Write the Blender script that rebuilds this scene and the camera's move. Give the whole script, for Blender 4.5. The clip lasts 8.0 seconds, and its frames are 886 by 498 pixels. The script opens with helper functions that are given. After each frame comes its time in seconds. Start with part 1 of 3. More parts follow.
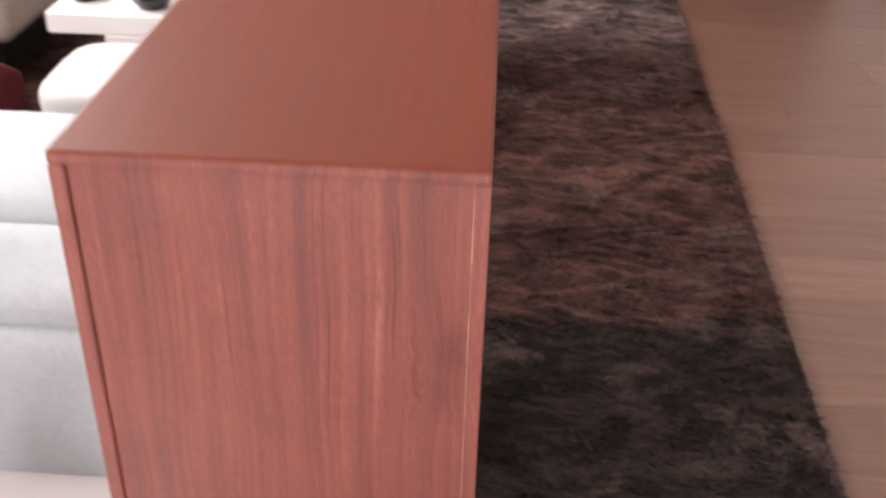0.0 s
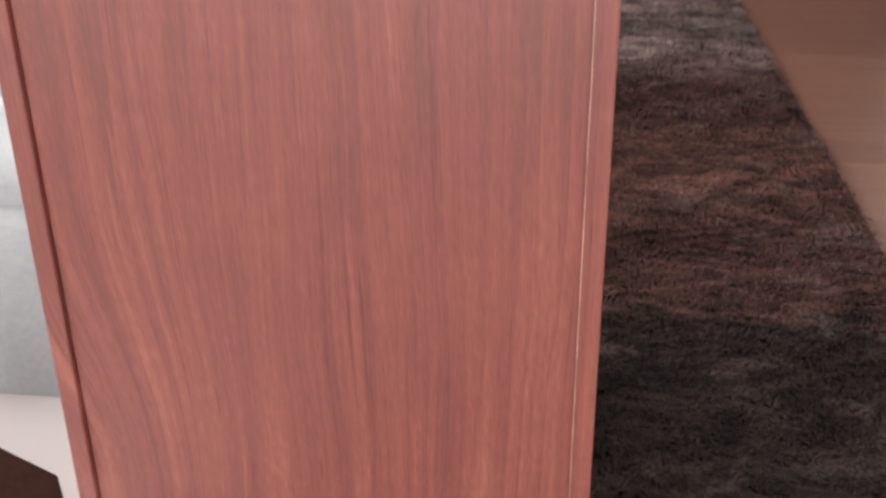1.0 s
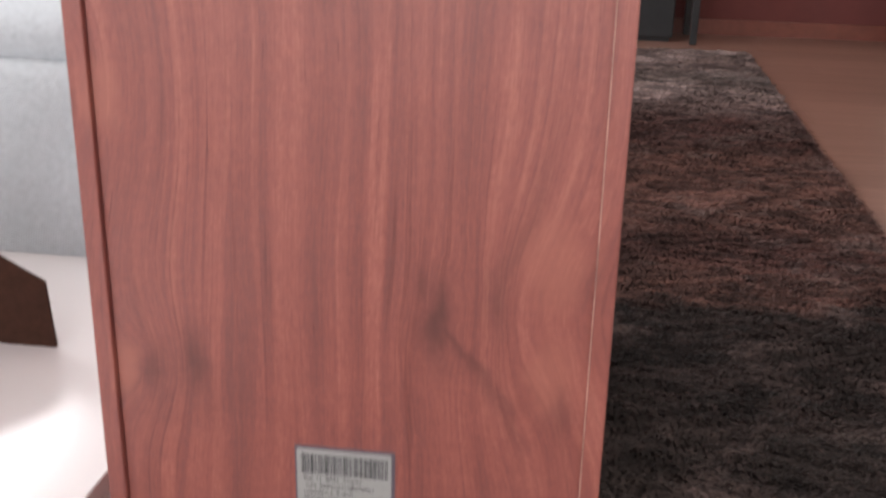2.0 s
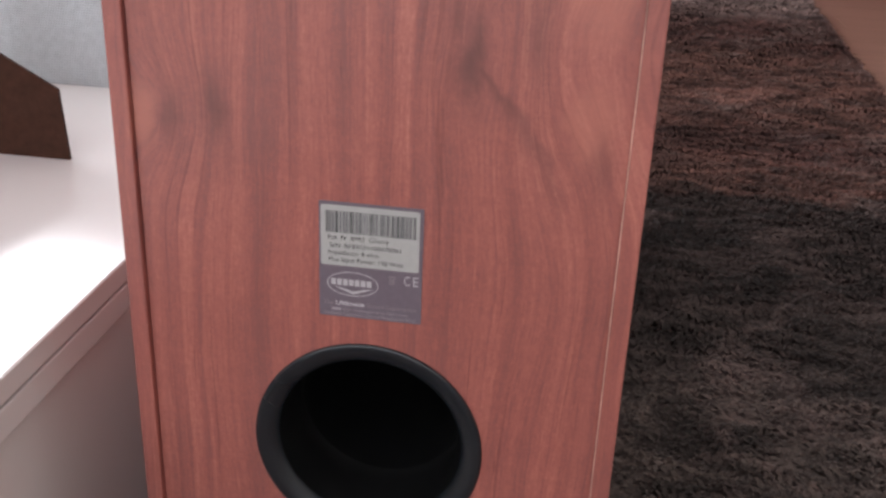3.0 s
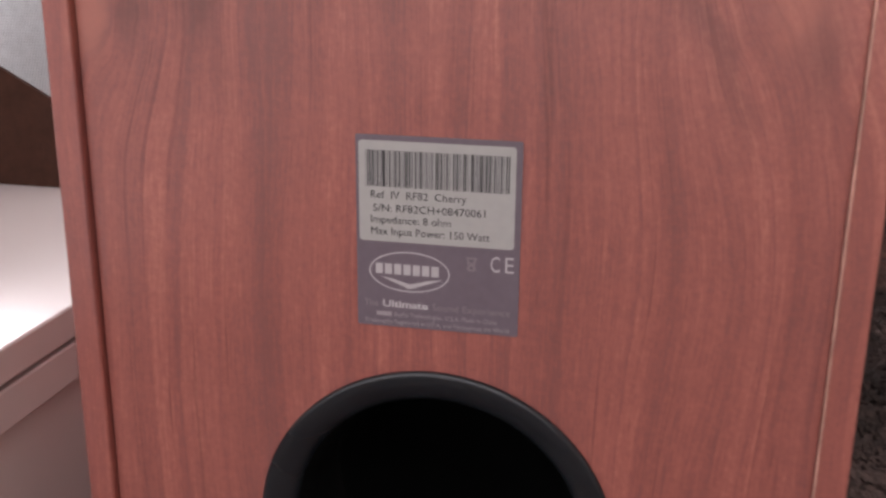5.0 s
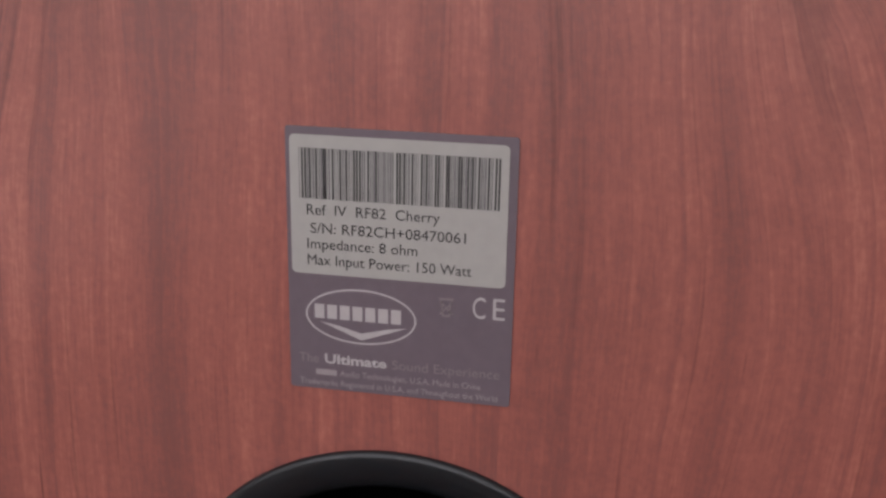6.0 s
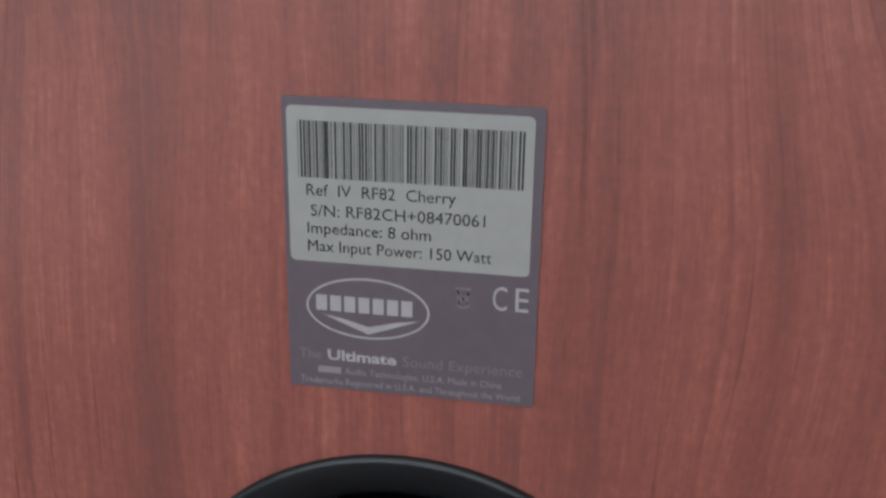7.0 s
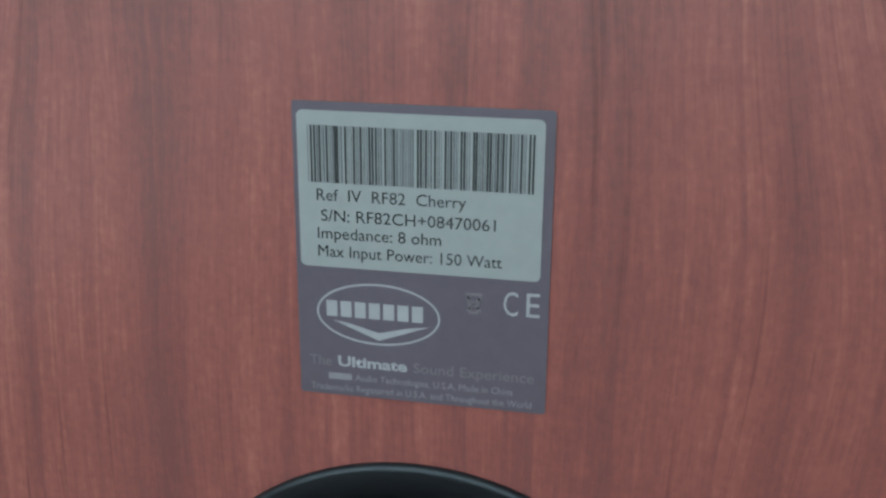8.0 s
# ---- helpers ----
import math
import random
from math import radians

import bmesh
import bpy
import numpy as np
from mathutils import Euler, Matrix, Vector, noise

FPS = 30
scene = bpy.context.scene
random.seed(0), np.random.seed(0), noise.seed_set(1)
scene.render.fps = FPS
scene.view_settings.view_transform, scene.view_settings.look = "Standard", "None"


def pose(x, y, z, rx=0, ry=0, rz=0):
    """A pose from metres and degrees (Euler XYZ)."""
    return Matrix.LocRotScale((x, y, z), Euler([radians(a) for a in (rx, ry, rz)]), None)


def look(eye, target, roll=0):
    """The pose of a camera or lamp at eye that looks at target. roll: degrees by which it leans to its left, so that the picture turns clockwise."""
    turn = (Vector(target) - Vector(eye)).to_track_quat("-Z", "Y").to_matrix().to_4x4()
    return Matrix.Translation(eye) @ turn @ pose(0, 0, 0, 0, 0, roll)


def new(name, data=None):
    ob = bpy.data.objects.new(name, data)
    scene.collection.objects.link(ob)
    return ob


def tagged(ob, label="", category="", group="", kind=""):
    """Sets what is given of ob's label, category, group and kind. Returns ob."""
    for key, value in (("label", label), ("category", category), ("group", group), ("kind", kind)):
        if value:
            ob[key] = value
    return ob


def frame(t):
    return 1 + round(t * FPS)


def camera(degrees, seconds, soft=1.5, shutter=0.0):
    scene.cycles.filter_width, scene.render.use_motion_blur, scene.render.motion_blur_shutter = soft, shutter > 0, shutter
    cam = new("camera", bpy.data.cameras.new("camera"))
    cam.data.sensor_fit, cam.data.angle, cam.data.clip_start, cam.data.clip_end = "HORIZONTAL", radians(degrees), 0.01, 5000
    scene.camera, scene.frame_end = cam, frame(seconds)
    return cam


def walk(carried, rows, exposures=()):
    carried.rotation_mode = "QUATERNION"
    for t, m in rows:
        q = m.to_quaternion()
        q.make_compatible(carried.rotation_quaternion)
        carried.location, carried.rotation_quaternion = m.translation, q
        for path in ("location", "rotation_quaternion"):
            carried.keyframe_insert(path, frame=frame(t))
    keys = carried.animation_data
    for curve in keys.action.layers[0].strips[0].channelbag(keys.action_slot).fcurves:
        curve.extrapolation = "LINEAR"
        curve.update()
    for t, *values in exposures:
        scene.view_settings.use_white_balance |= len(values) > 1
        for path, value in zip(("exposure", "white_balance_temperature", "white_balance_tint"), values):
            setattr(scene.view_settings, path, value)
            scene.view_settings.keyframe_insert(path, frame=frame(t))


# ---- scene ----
cam = camera(46.0, 8.0, soft=2.6, shutter=0.5)
PATH = [
    (0, look((0.1113, -0.4678, 1.3092), (0.0738, 0.3849, 0.7882), 1.66)),
    (0.2, look((0.0944, -0.4400, 1.2538), (0.0941, 0.4122, 0.7307), 3.00)),
    (0.4, look((0.1030, -0.4015, 1.1697), (0.0510, 0.4602, 0.6650), 2.38)),
    (0.6, look((0.0937, -0.3743, 1.0750), (0.0162, 0.4940, 0.5851), 1.00)),
    (0.8, look((0.0914, -0.3584, 1.0160), (-0.0061, 0.5228, 0.5535), -0.09)),
    (1.0, look((0.0952, -0.3603, 0.9565), (-0.0103, 0.5395, 0.5332), -0.54)),
    (1.2, look((0.0982, -0.3682, 0.8956), (-0.0098, 0.5505, 0.5157), -0.70)),
    (2.3, look((0.0912, -0.4077, 0.7072), (-0.0260, 0.5254, 0.3671), 1.78)),
    (2.5, look((0.0918, -0.4066, 0.6843), (-0.0297, 0.5134, 0.3117), 0.72)),
    (3, look((0.0872, -0.4064, 0.6638), (-0.0365, 0.4980, 0.2557), 2.40)),
    (3.5, look((0.0746, -0.3936, 0.6481), (-0.0760, 0.5071, 0.2407), 0.77)),
    (4, look((0.0627, -0.3496, 0.6256), (-0.0694, 0.5563, 0.2232), 0.94)),
    (4.2, look((0.0589, -0.3343, 0.6167), (-0.0739, 0.5719, 0.2151), 0.82)),
    (5.3, look((0.0585, -0.2380, 0.5403), (-0.1532, 0.7012, 0.2697), 0.62)),
    (5.5, look((0.0432, -0.2158, 0.5498), (-0.1178, 0.7148, 0.2210), 1.21)),
    (6, look((0.0449, -0.1914, 0.5340), (-0.1329, 0.7483, 0.2419), 1.10)),
    (6.5, look((0.0432, -0.1870, 0.5382), (-0.1343, 0.7461, 0.2256), 0.78)),
    (7, look((0.0367, -0.1711, 0.5298), (-0.1321, 0.7617, 0.2115), 0.89)),
    (7.5, look((0.0396, -0.1705, 0.5256), (-0.1537, 0.7620, 0.2204), 0.32)),
    (8, look((0.0388, -0.1707, 0.5266), (-0.1523, 0.7644, 0.2282), 0.44)),
]
EXPOSURES = [
    (0.0, -0.36, 7250, 24), (1.2, -0.41, 7050, 18), (2.5, -0.41, 6750, 18), (3.5, -0.39, 6650, 17), (4.2, -0.49, 6850, 22),
    (5.5, -0.65, 7150, 26), (6.0, -0.71, 6950, 22), (6.5, -0.73, 6600, 14), (7.0, -0.75, 6250, 8), (7.5, -0.71, 5850, 0), (8.0, -0.65, 5400, -9),
]
walk(cam, PATH, EXPOSURES)

# ---- world and daylight ----
world = bpy.data.worlds.new("sky")
scene.world = world
world.use_nodes = True
wn = world.node_tree
sky = wn.nodes.new("ShaderNodeTexSky")
sky.sky_type = "NISHITA"
sky.sun_disc = False
sky.sun_elevation = radians(38)
sky.sun_rotation = radians(250)
wn.links.new(sky.outputs[0], wn.nodes["Background"].inputs[0])
wn.nodes["Background"].inputs[1].default_value = 0.12


def window_light(name, m, w, h, power, tint):
    lamp = bpy.data.lights.new(name, "AREA")
    lamp.shape = "RECTANGLE"
    lamp.size, lamp.size_y, lamp.energy, lamp.color = w, h, power, tint
    ob = new(name, lamp)
    ob.matrix_world = m
    return ob


# room: x from X0 to X1, y from Y0 to Y1
X0, X1, Y0, Y1, H = -2.05, 1.8, -1.5, 5.05, 2.55
WIN_A = (0.6, 4.4, 0.85, 2.42)      # west wall, beside the sofa: y0, y1, z0, z1
WIN_B = (-1.8, 0.7, 0.55, 2.25)   # south wall, behind the loudspeaker: x0, x1, z0, z1
window_light("daylight_sofa", look((X0 + 0.02, (WIN_A[0] + WIN_A[1]) / 2, 1.64), (0, (WIN_A[0] + WIN_A[1]) / 2, 1.45)), 3.7, 1.5, 218, (0.93, 0.97, 1.0))
window_light("daylight_rear", look(((WIN_B[0] + WIN_B[1]) / 2, Y0 + 0.02, 1.4), ((WIN_B[0] + WIN_B[1]) / 2, 0, 1.2)), 2.4, 1.6, 39, (0.93, 0.97, 1.0))


# ---- mesh helpers ----
def part(name, bm, material, parent=None, label=""):
    me = bpy.data.meshes.new(name)
    bm.normal_update()
    bm.to_mesh(me)
    bm.free()
    if material:
        me.materials.append(material)
    ob = new(name, me)
    if parent:
        ob.parent = parent
    if label:
        ob["label"] = label
    return ob


def smooth(ob, angle=40):
    for p in ob.data.polygons:
        p.use_smooth = True
    ob.data.set_sharp_from_angle(angle=radians(angle))
    return ob


def box(bm, a, b, bevel=0.0, seg=2):
    """A box from corner a to corner b, its edges rounded."""
    r = bmesh.ops.create_cube(bm, size=1)
    vs = r["verts"]
    for v in vs:
        v.co = Vector([(a[i] + b[i]) / 2 + v.co[i] * (b[i] - a[i]) for i in range(3)])
    if bevel > 0:
        es = list({e for v in vs for e in v.link_edges})
        bmesh.ops.bevel(bm, geom=es, offset=bevel, segments=seg, profile=0.5, affect="EDGES")
    return bm


def boxed(name, a, b, material, parent=None, bevel=0.0, label="", seg=2):
    bm = bmesh.new()
    box(bm, a, b, bevel, seg)
    ob = part(name, bm, material, parent, label)
    if bevel:
        smooth(ob, 50)
        for p in ob.data.polygons:
            if max(abs(c) for c in p.normal) > 0.999:
                p.use_smooth = False
    return ob


def thing(name, label, category, at=(0, 0, 0), group="", kind=""):
    ob = new(name)
    ob.location = at
    ob.empty_display_size = 0.05
    return tagged(ob, label, category, group, kind)


def revolve(profile, seg=64):
    """A surface of revolution round the y axis: profile rows are (radius, y)."""
    bm = bmesh.new()
    rings = []
    for r, y in profile:
        rings.append([bm.verts.new((r * math.cos(2 * math.pi * k / seg), y, r * math.sin(2 * math.pi * k / seg))) for k in range(seg)])
    for a, b in zip(rings, rings[1:]):
        for k in range(seg):
            bm.faces.new((a[k], a[(k + 1) % seg], b[(k + 1) % seg], b[k]))
    return bm


def prism(pts, y0, y1):
    """A flat outline in x and z, given a thickness along y."""
    bm = bmesh.new()
    a = [bm.verts.new((x, y0, z)) for x, z in pts]
    b = [bm.verts.new((x, y1, z)) for x, z in pts]
    bm.faces.new(a)
    bm.faces.new(b[::-1])
    for i in range(len(pts)):
        j = (i + 1) % len(pts)
        bm.faces.new((a[j], a[i], b[i], b[j]))
    bmesh.ops.recalc_face_normals(bm, faces=bm.faces)
    return bm


# ---- materials ----
class Nodes:
    """A short way to write node trees."""

    def __init__(self, name):
        self.mat = bpy.data.materials.new(name)
        self.mat.use_nodes = True
        self.t = self.mat.node_tree
        self.bsdf = self.t.nodes["Principled BSDF"]

    def add(self, kind, **sets):
        n = self.t.nodes.new(kind)
        for k, v in sets.items():
            n.inputs[k].default_value = v
        return n

    def link(self, a, b):
        self.t.links.new(a, b)

    def coords(self, space="Object", scale=(1, 1, 1)):
        c = self.add("ShaderNodeTexCoord")
        m = self.add("ShaderNodeMapping")
        m.inputs["Scale"].default_value = scale
        self.link(c.outputs[space], m.inputs["Vector"])
        return m.outputs[0]

    def noise(self, vec, scale, detail=4, rough=0.55, distortion=0.0):
        n = self.add("ShaderNodeTexNoise", Scale=scale, Detail=detail, Roughness=rough, Distortion=distortion)
        if vec is not None:
            self.link(vec, n.inputs["Vector"])
        return n.outputs["Fac"]

    def math(self, op, a, b=0.0, c=0.0):
        n = self.t.nodes.new("ShaderNodeMath")
        n.operation = op
        for i, v in enumerate((a, b, c)):
            if isinstance(v, (int, float)):
                n.inputs[i].default_value = v
            else:
                self.link(v, n.inputs[i])
        return n.outputs[0]

    def ramp(self, fac, stops, interp="LINEAR"):
        n = self.t.nodes.new("ShaderNodeValToRGB")
        n.color_ramp.interpolation = interp
        el = n.color_ramp.elements
        while len(el) < len(stops):
            el.new(0.5)
        for e, (p, col) in zip(el, stops):
            e.position = p
            e.color = (*col, 1) if len(col) == 3 else col
        self.link(fac, n.inputs[0])
        return n.outputs[0]

    def mix(self, fac, a, b, mode="MIX"):
        n = self.t.nodes.new("ShaderNodeMix")
        n.data_type = "RGBA"
        n.blend_type = mode
        for i, v in ((0, fac), (6, a), (7, b)):
            if isinstance(v, (int, float)):
                n.inputs[i].default_value = v
            elif isinstance(v, tuple):
                n.inputs[i].default_value = (*v, 1)
            else:
                self.link(v, n.inputs[i])
        return n.outputs[2]

    def bump(self, height, strength, distance):
        n = self.add("ShaderNodeBump", Strength=strength, Distance=distance)
        self.link(height, n.inputs["Height"])
        self.link(n.outputs[0], self.bsdf.inputs["Normal"])

    def out(self, color=None, rough=0.5, metal=0.0, spec=0.5):
        b = self.bsdf
        if isinstance(color, tuple):
            b.inputs["Base Color"].default_value = (*color, 1)
        elif color is not None:
            self.link(color, b.inputs["Base Color"])
        if isinstance(rough, (int, float)):
            b.inputs["Roughness"].default_value = rough
        else:
            self.link(rough, b.inputs["Roughness"])
        b.inputs["Metallic"].default_value = metal
        b.inputs["Specular IOR Level"].default_value = spec
        return self.mat


def veneer(name, knots=(), pale=(), bends=(), veins=(), along="z", soft=1.0, tint=(1.0, 1.0, 1.0), gloss=0.6):
    """Cherry-stained vinyl veneer: upright streaks that swerve round a few knots."""
    n = Nodes(name)
    geo = n.add("ShaderNodeNewGeometry")
    sep = n.add("ShaderNodeSeparateXYZ")
    n.link(geo.outputs["Position"], sep.inputs[0])
    x, y, z = sep.outputs
    u = n.math("ADD", x, n.math("MULTIPLY", y, 0.83)) if along == "z" else x
    v = z if along == "z" else y
    # slow sway of the grain
    comb = n.add("ShaderNodeCombineXYZ")
    n.link(n.math("MULTIPLY", u, 9.0), comb.inputs[0])
    n.link(n.math("MULTIPLY", v, 3.2), comb.inputs[1])
    sway = n.noise(comb.outputs[0], 1.0, 2, 0.5)
    phase = n.math("ADD", u, n.math("MULTIPLY", n.math("SUBTRACT", sway, 0.5), 0.026))
    wander = n.noise(geo.outputs["Position"], 70.0, 2, 0.5)
    uw = n.math("ADD", u, n.math("MULTIPLY", n.math("SUBTRACT", wander, 0.5), 0.014))
    # streaks pushed aside where the figure swells or pinches
    for bx, bz, wx, wz, shift in bends:
        dx = n.math("MULTIPLY", n.math("SUBTRACT", u, bx), 1 / wx)
        dz = n.math("MULTIPLY", n.math("SUBTRACT", v, bz), 1 / wz)
        r2 = n.math("ADD", n.math("MULTIPLY", dx, dx), n.math("MULTIPLY", dz, dz))
        phase = n.math("SUBTRACT", phase, n.math("MULTIPLY", n.math("POWER", 2.718, n.math("MULTIPLY", r2, -1.0)), shift))
    dark = None
    for kx, kz, size, push, stain in knots:
        dx = n.math("MULTIPLY", n.math("SUBTRACT", uw, kx), 1 / size)
        dz = n.math("MULTIPLY", n.math("SUBTRACT", v, kz), 1 / (size * 2.6))
        r2 = n.math("ADD", n.math("MULTIPLY", dx, dx), n.math("MULTIPLY", dz, dz))
        fall = n.math("POWER", 2.718, n.math("MULTIPLY", r2, -1.0))
        phase = n.math("ADD", phase, n.math("MULTIPLY", n.math("MULTIPLY", fall, dx), push))
        core = n.math("POWER", 2.718, n.math("MULTIPLY", r2, -5.5))
        core = n.math("MULTIPLY", core, stain)
        dark = core if dark is None else n.math("MAXIMUM", dark, core)

    def streak(across, along_scale, detail, rough):
        c = n.add("ShaderNodeCombineXYZ")
        n.link(n.math("MULTIPLY", phase, across), c.inputs[0])
        n.link(n.math("MULTIPLY", v, along_scale), c.inputs[1])
        return n.noise(c.outputs[0], 1.0, detail, rough)

    broad = streak(58, 1.5, 2, 0.45)
    mid = streak(125, 2.4, 2, 0.5)
    fine = streak(800, 18.0, 3, 0.6)
    thin = streak(430, 5.0, 3, 0.6)
    flecks = streak(520, 26.0, 2, 0.5)
    # growth rings: each darkens slowly across its width and ends at a crisp line
    ring = n.math("FRACT", n.math("ADD", n.math("MULTIPLY", phase, 92.0), n.math("ADD", n.math("MULTIPLY", broad, 3.4), n.math("MULTIPLY", thin, 0.22))))
    ring = n.math("MULTIPLY", n.math("POWER", ring, 2.2), n.ramp(streak(40, 2.2, 2, 0.5), [(0.36, (0.25, 0.25, 0.25)), (0.62, (1, 1, 1))]))
    lines = n.ramp(streak(330, 4.5, 3, 0.62), [(0.33, (0.56, 0.55, 0.56)), (0.40, (1, 1, 1))])
    fibre = streak(1250, 110, 3, 0.65)
    mottle = n.noise(geo.outputs["Position"], 620.0, 3, 0.65)
    cloud = n.noise(geo.outputs["Position"], 16.0, 3, 0.55)
    mixv = n.math("ADD", n.math("MULTIPLY_ADD", thin, 0.17, n.math("MULTIPLY", broad, 0.34)), n.math("ADD", n.math("MULTIPLY", mid, 0.40), n.math("MULTIPLY", fine, 0.19)))
    mixv = n.math("ADD", mixv, n.math("ADD", n.math("MULTIPLY_ADD", fibre, 0.31, -0.149), n.math("MULTIPLY_ADD", mottle, 0.24, n.math("MULTIPLY_ADD", cloud, 0.18, -0.262))))
    mixv = n.math("SUBTRACT", mixv, n.math("MULTIPLY_ADD", ring, 0.098, -0.027))
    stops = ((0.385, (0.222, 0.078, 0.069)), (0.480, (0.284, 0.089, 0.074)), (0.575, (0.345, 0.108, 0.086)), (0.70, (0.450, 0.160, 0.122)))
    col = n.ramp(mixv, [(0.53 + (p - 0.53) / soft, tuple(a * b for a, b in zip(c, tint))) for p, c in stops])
    pore = n.ramp(flecks, [(0.22, (0.26, 0.24, 0.24)), (0.30, (1, 1, 1))])
    col = n.mix(0.55, col, pore, "MULTIPLY")
    col = n.mix(0.55 * min(1.0, soft), col, lines, "MULTIPLY")
    # brush-like cross figure
    cc = n.add("ShaderNodeCombineXYZ")
    n.link(n.math("MULTIPLY", u, 45.0), cc.inputs[0])
    n.link(n.math("MULTIPLY", v, 240.0), cc.inputs[1])
    cross = n.noise(cc.outputs[0], 1.0, 2, 0.5)
    col = n.mix(0.22, col, n.ramp(cross, [(0.3, (0.82, 0.80, 0.80)), (0.7, (1.08, 1.06, 1.05))]), "MULTIPLY")
    for kx, kz, size, amount in pale:
        dx = n.math("MULTIPLY", n.math("SUBTRACT", uw, kx), 1 / size)
        dz = n.math("MULTIPLY", n.math("SUBTRACT", v, kz), 1 / (size * 1.6))
        r2 = n.math("ADD", n.math("MULTIPLY", dx, dx), n.math("MULTIPLY", dz, dz))
        isle = n.math("MULTIPLY", n.math("POWER", 2.718, n.math("MULTIPLY", n.math("MULTIPLY", r2, r2), -1.0)), amount * 0.9)
        col = n.mix(isle, col, (0.42, 0.148, 0.108))
    if dark is not None:
        # dark veins that run out from a knot, fading as they go: start x, z, end x, z, width, strength
        for xs, zs, xe, ze, wide, strong in veins:
            t01 = n.math("MULTIPLY", n.math("SUBTRACT", v, zs), 1 / (ze - zs))
            cl = n.math("MINIMUM", n.math("MAXIMUM", t01, 0.0), 1.0)
            rest = n.math("SUBTRACT", 1.0, cl)
            ease = n.math("SUBTRACT", 1.0, n.math("MULTIPLY", rest, rest))
            d = n.math("MULTIPLY", n.math("SUBTRACT", uw, n.math("MULTIPLY_ADD", ease, xe - xs, xs)), 1 / wide)
            # sharp on the outer side of the bend, soft on the inner
            d = n.math("MULTIPLY", d, n.math("MULTIPLY_ADD", n.math("GREATER_THAN", d, 0.0), 1.2 if xe > xs else -0.5, 0.7 if xe > xs else 1.6))
            line = n.math("POWER", 2.718, n.math("MULTIPLY", n.math("MULTIPLY", d, d), -1.0))
            live = n.math("MULTIPLY", n.math("MULTIPLY", n.math("GREATER_THAN", t01, 0.0), n.math("LESS_THAN", t01, 1.0)), n.math("POWER", rest, 0.8))
            dark = n.math("MAXIMUM", dark, n.math("MULTIPLY", n.math("MULTIPLY", line, live), strong))
        col = n.mix(dark, col, (0.125, 0.046, 0.042))
    n.bump(n.math("ADD", fine, n.math("MULTIPLY", flecks, 0.6)), 0.12, 0.0006)
    rough = n.ramp(mid, [(0.3, (0.34, 0.34, 0.34)), (0.7, (0.43, 0.43, 0.43))])
    return n.out(col, rough, 0.0, gloss)


def plain(name, color, rough, vary=0.06, scale=30.0, bump=0.0, spec=0.5, metal=0.0):
    """A painted, moulded or lacquered surface with slight unevenness."""
    n = Nodes(name)
    vec = n.coords("Object")
    f = n.noise(vec, scale, 4, 0.6)
    lo = tuple(c * (1 - vary) for c in color)
    hi = tuple(min(1.0, c * (1 + vary)) for c in color)
    col = n.ramp(f, [(0.3, lo), (0.7, hi)])
    g = n.noise(vec, scale * 0.3, 2, 0.5)
    r = n.ramp(g, [(0.3, (max(0.02, rough - 0.05),) * 3), (0.7, (min(1, rough + 0.05),) * 3)])
    if bump:
        n.bump(n.noise(vec, scale * 12, 3, 0.6), bump, 0.0005)
    return n.out(col, r, metal, spec)


def fabric(name, color):
    """Woven upholstery: fine crossing threads and a faint soiled unevenness."""
    n = Nodes(name)
    vec = n.coords("Object")
    sep = n.add("ShaderNodeSeparateXYZ")
    n.link(vec, sep.inputs[0])
    a = n.math("SINE", n.math("MULTIPLY", n.math("ADD", sep.outputs[0], sep.outputs[2]), 1300.0))
    b = n.math("SINE", n.math("MULTIPLY", n.math("SUBTRACT", sep.outputs[0], n.math("ADD", sep.outputs[2], sep.outputs[1])), 1300.0))
    weave = n.math("MULTIPLY", a, b)
    soil = n.noise(vec, 7.0, 4, 0.6)
    slub = n.noise(vec, 160.0, 3, 0.6)
    base = n.ramp(soil, [(0.3, tuple(c * 0.88 for c in color)), (0.7, color)])
    w01 = n.math("MULTIPLY_ADD", weave, 0.5, 0.5)
    col = n.mix(0.8, base, n.ramp(n.math("MULTIPLY_ADD", slub, 0.4, n.math("MULTIPLY", w01, 0.6)), [(0.25, (0.44, 0.47, 0.48)), (0.62, (1.0, 1.0, 1.0))]), "MULTIPLY")
    n.bump(n.math("ADD", weave, slub), 0.35, 0.0012)
    n.bsdf.inputs["Sheen Weight"].default_value = 0.15
    return n.out(col, 0.85, 0.0, 0.25)


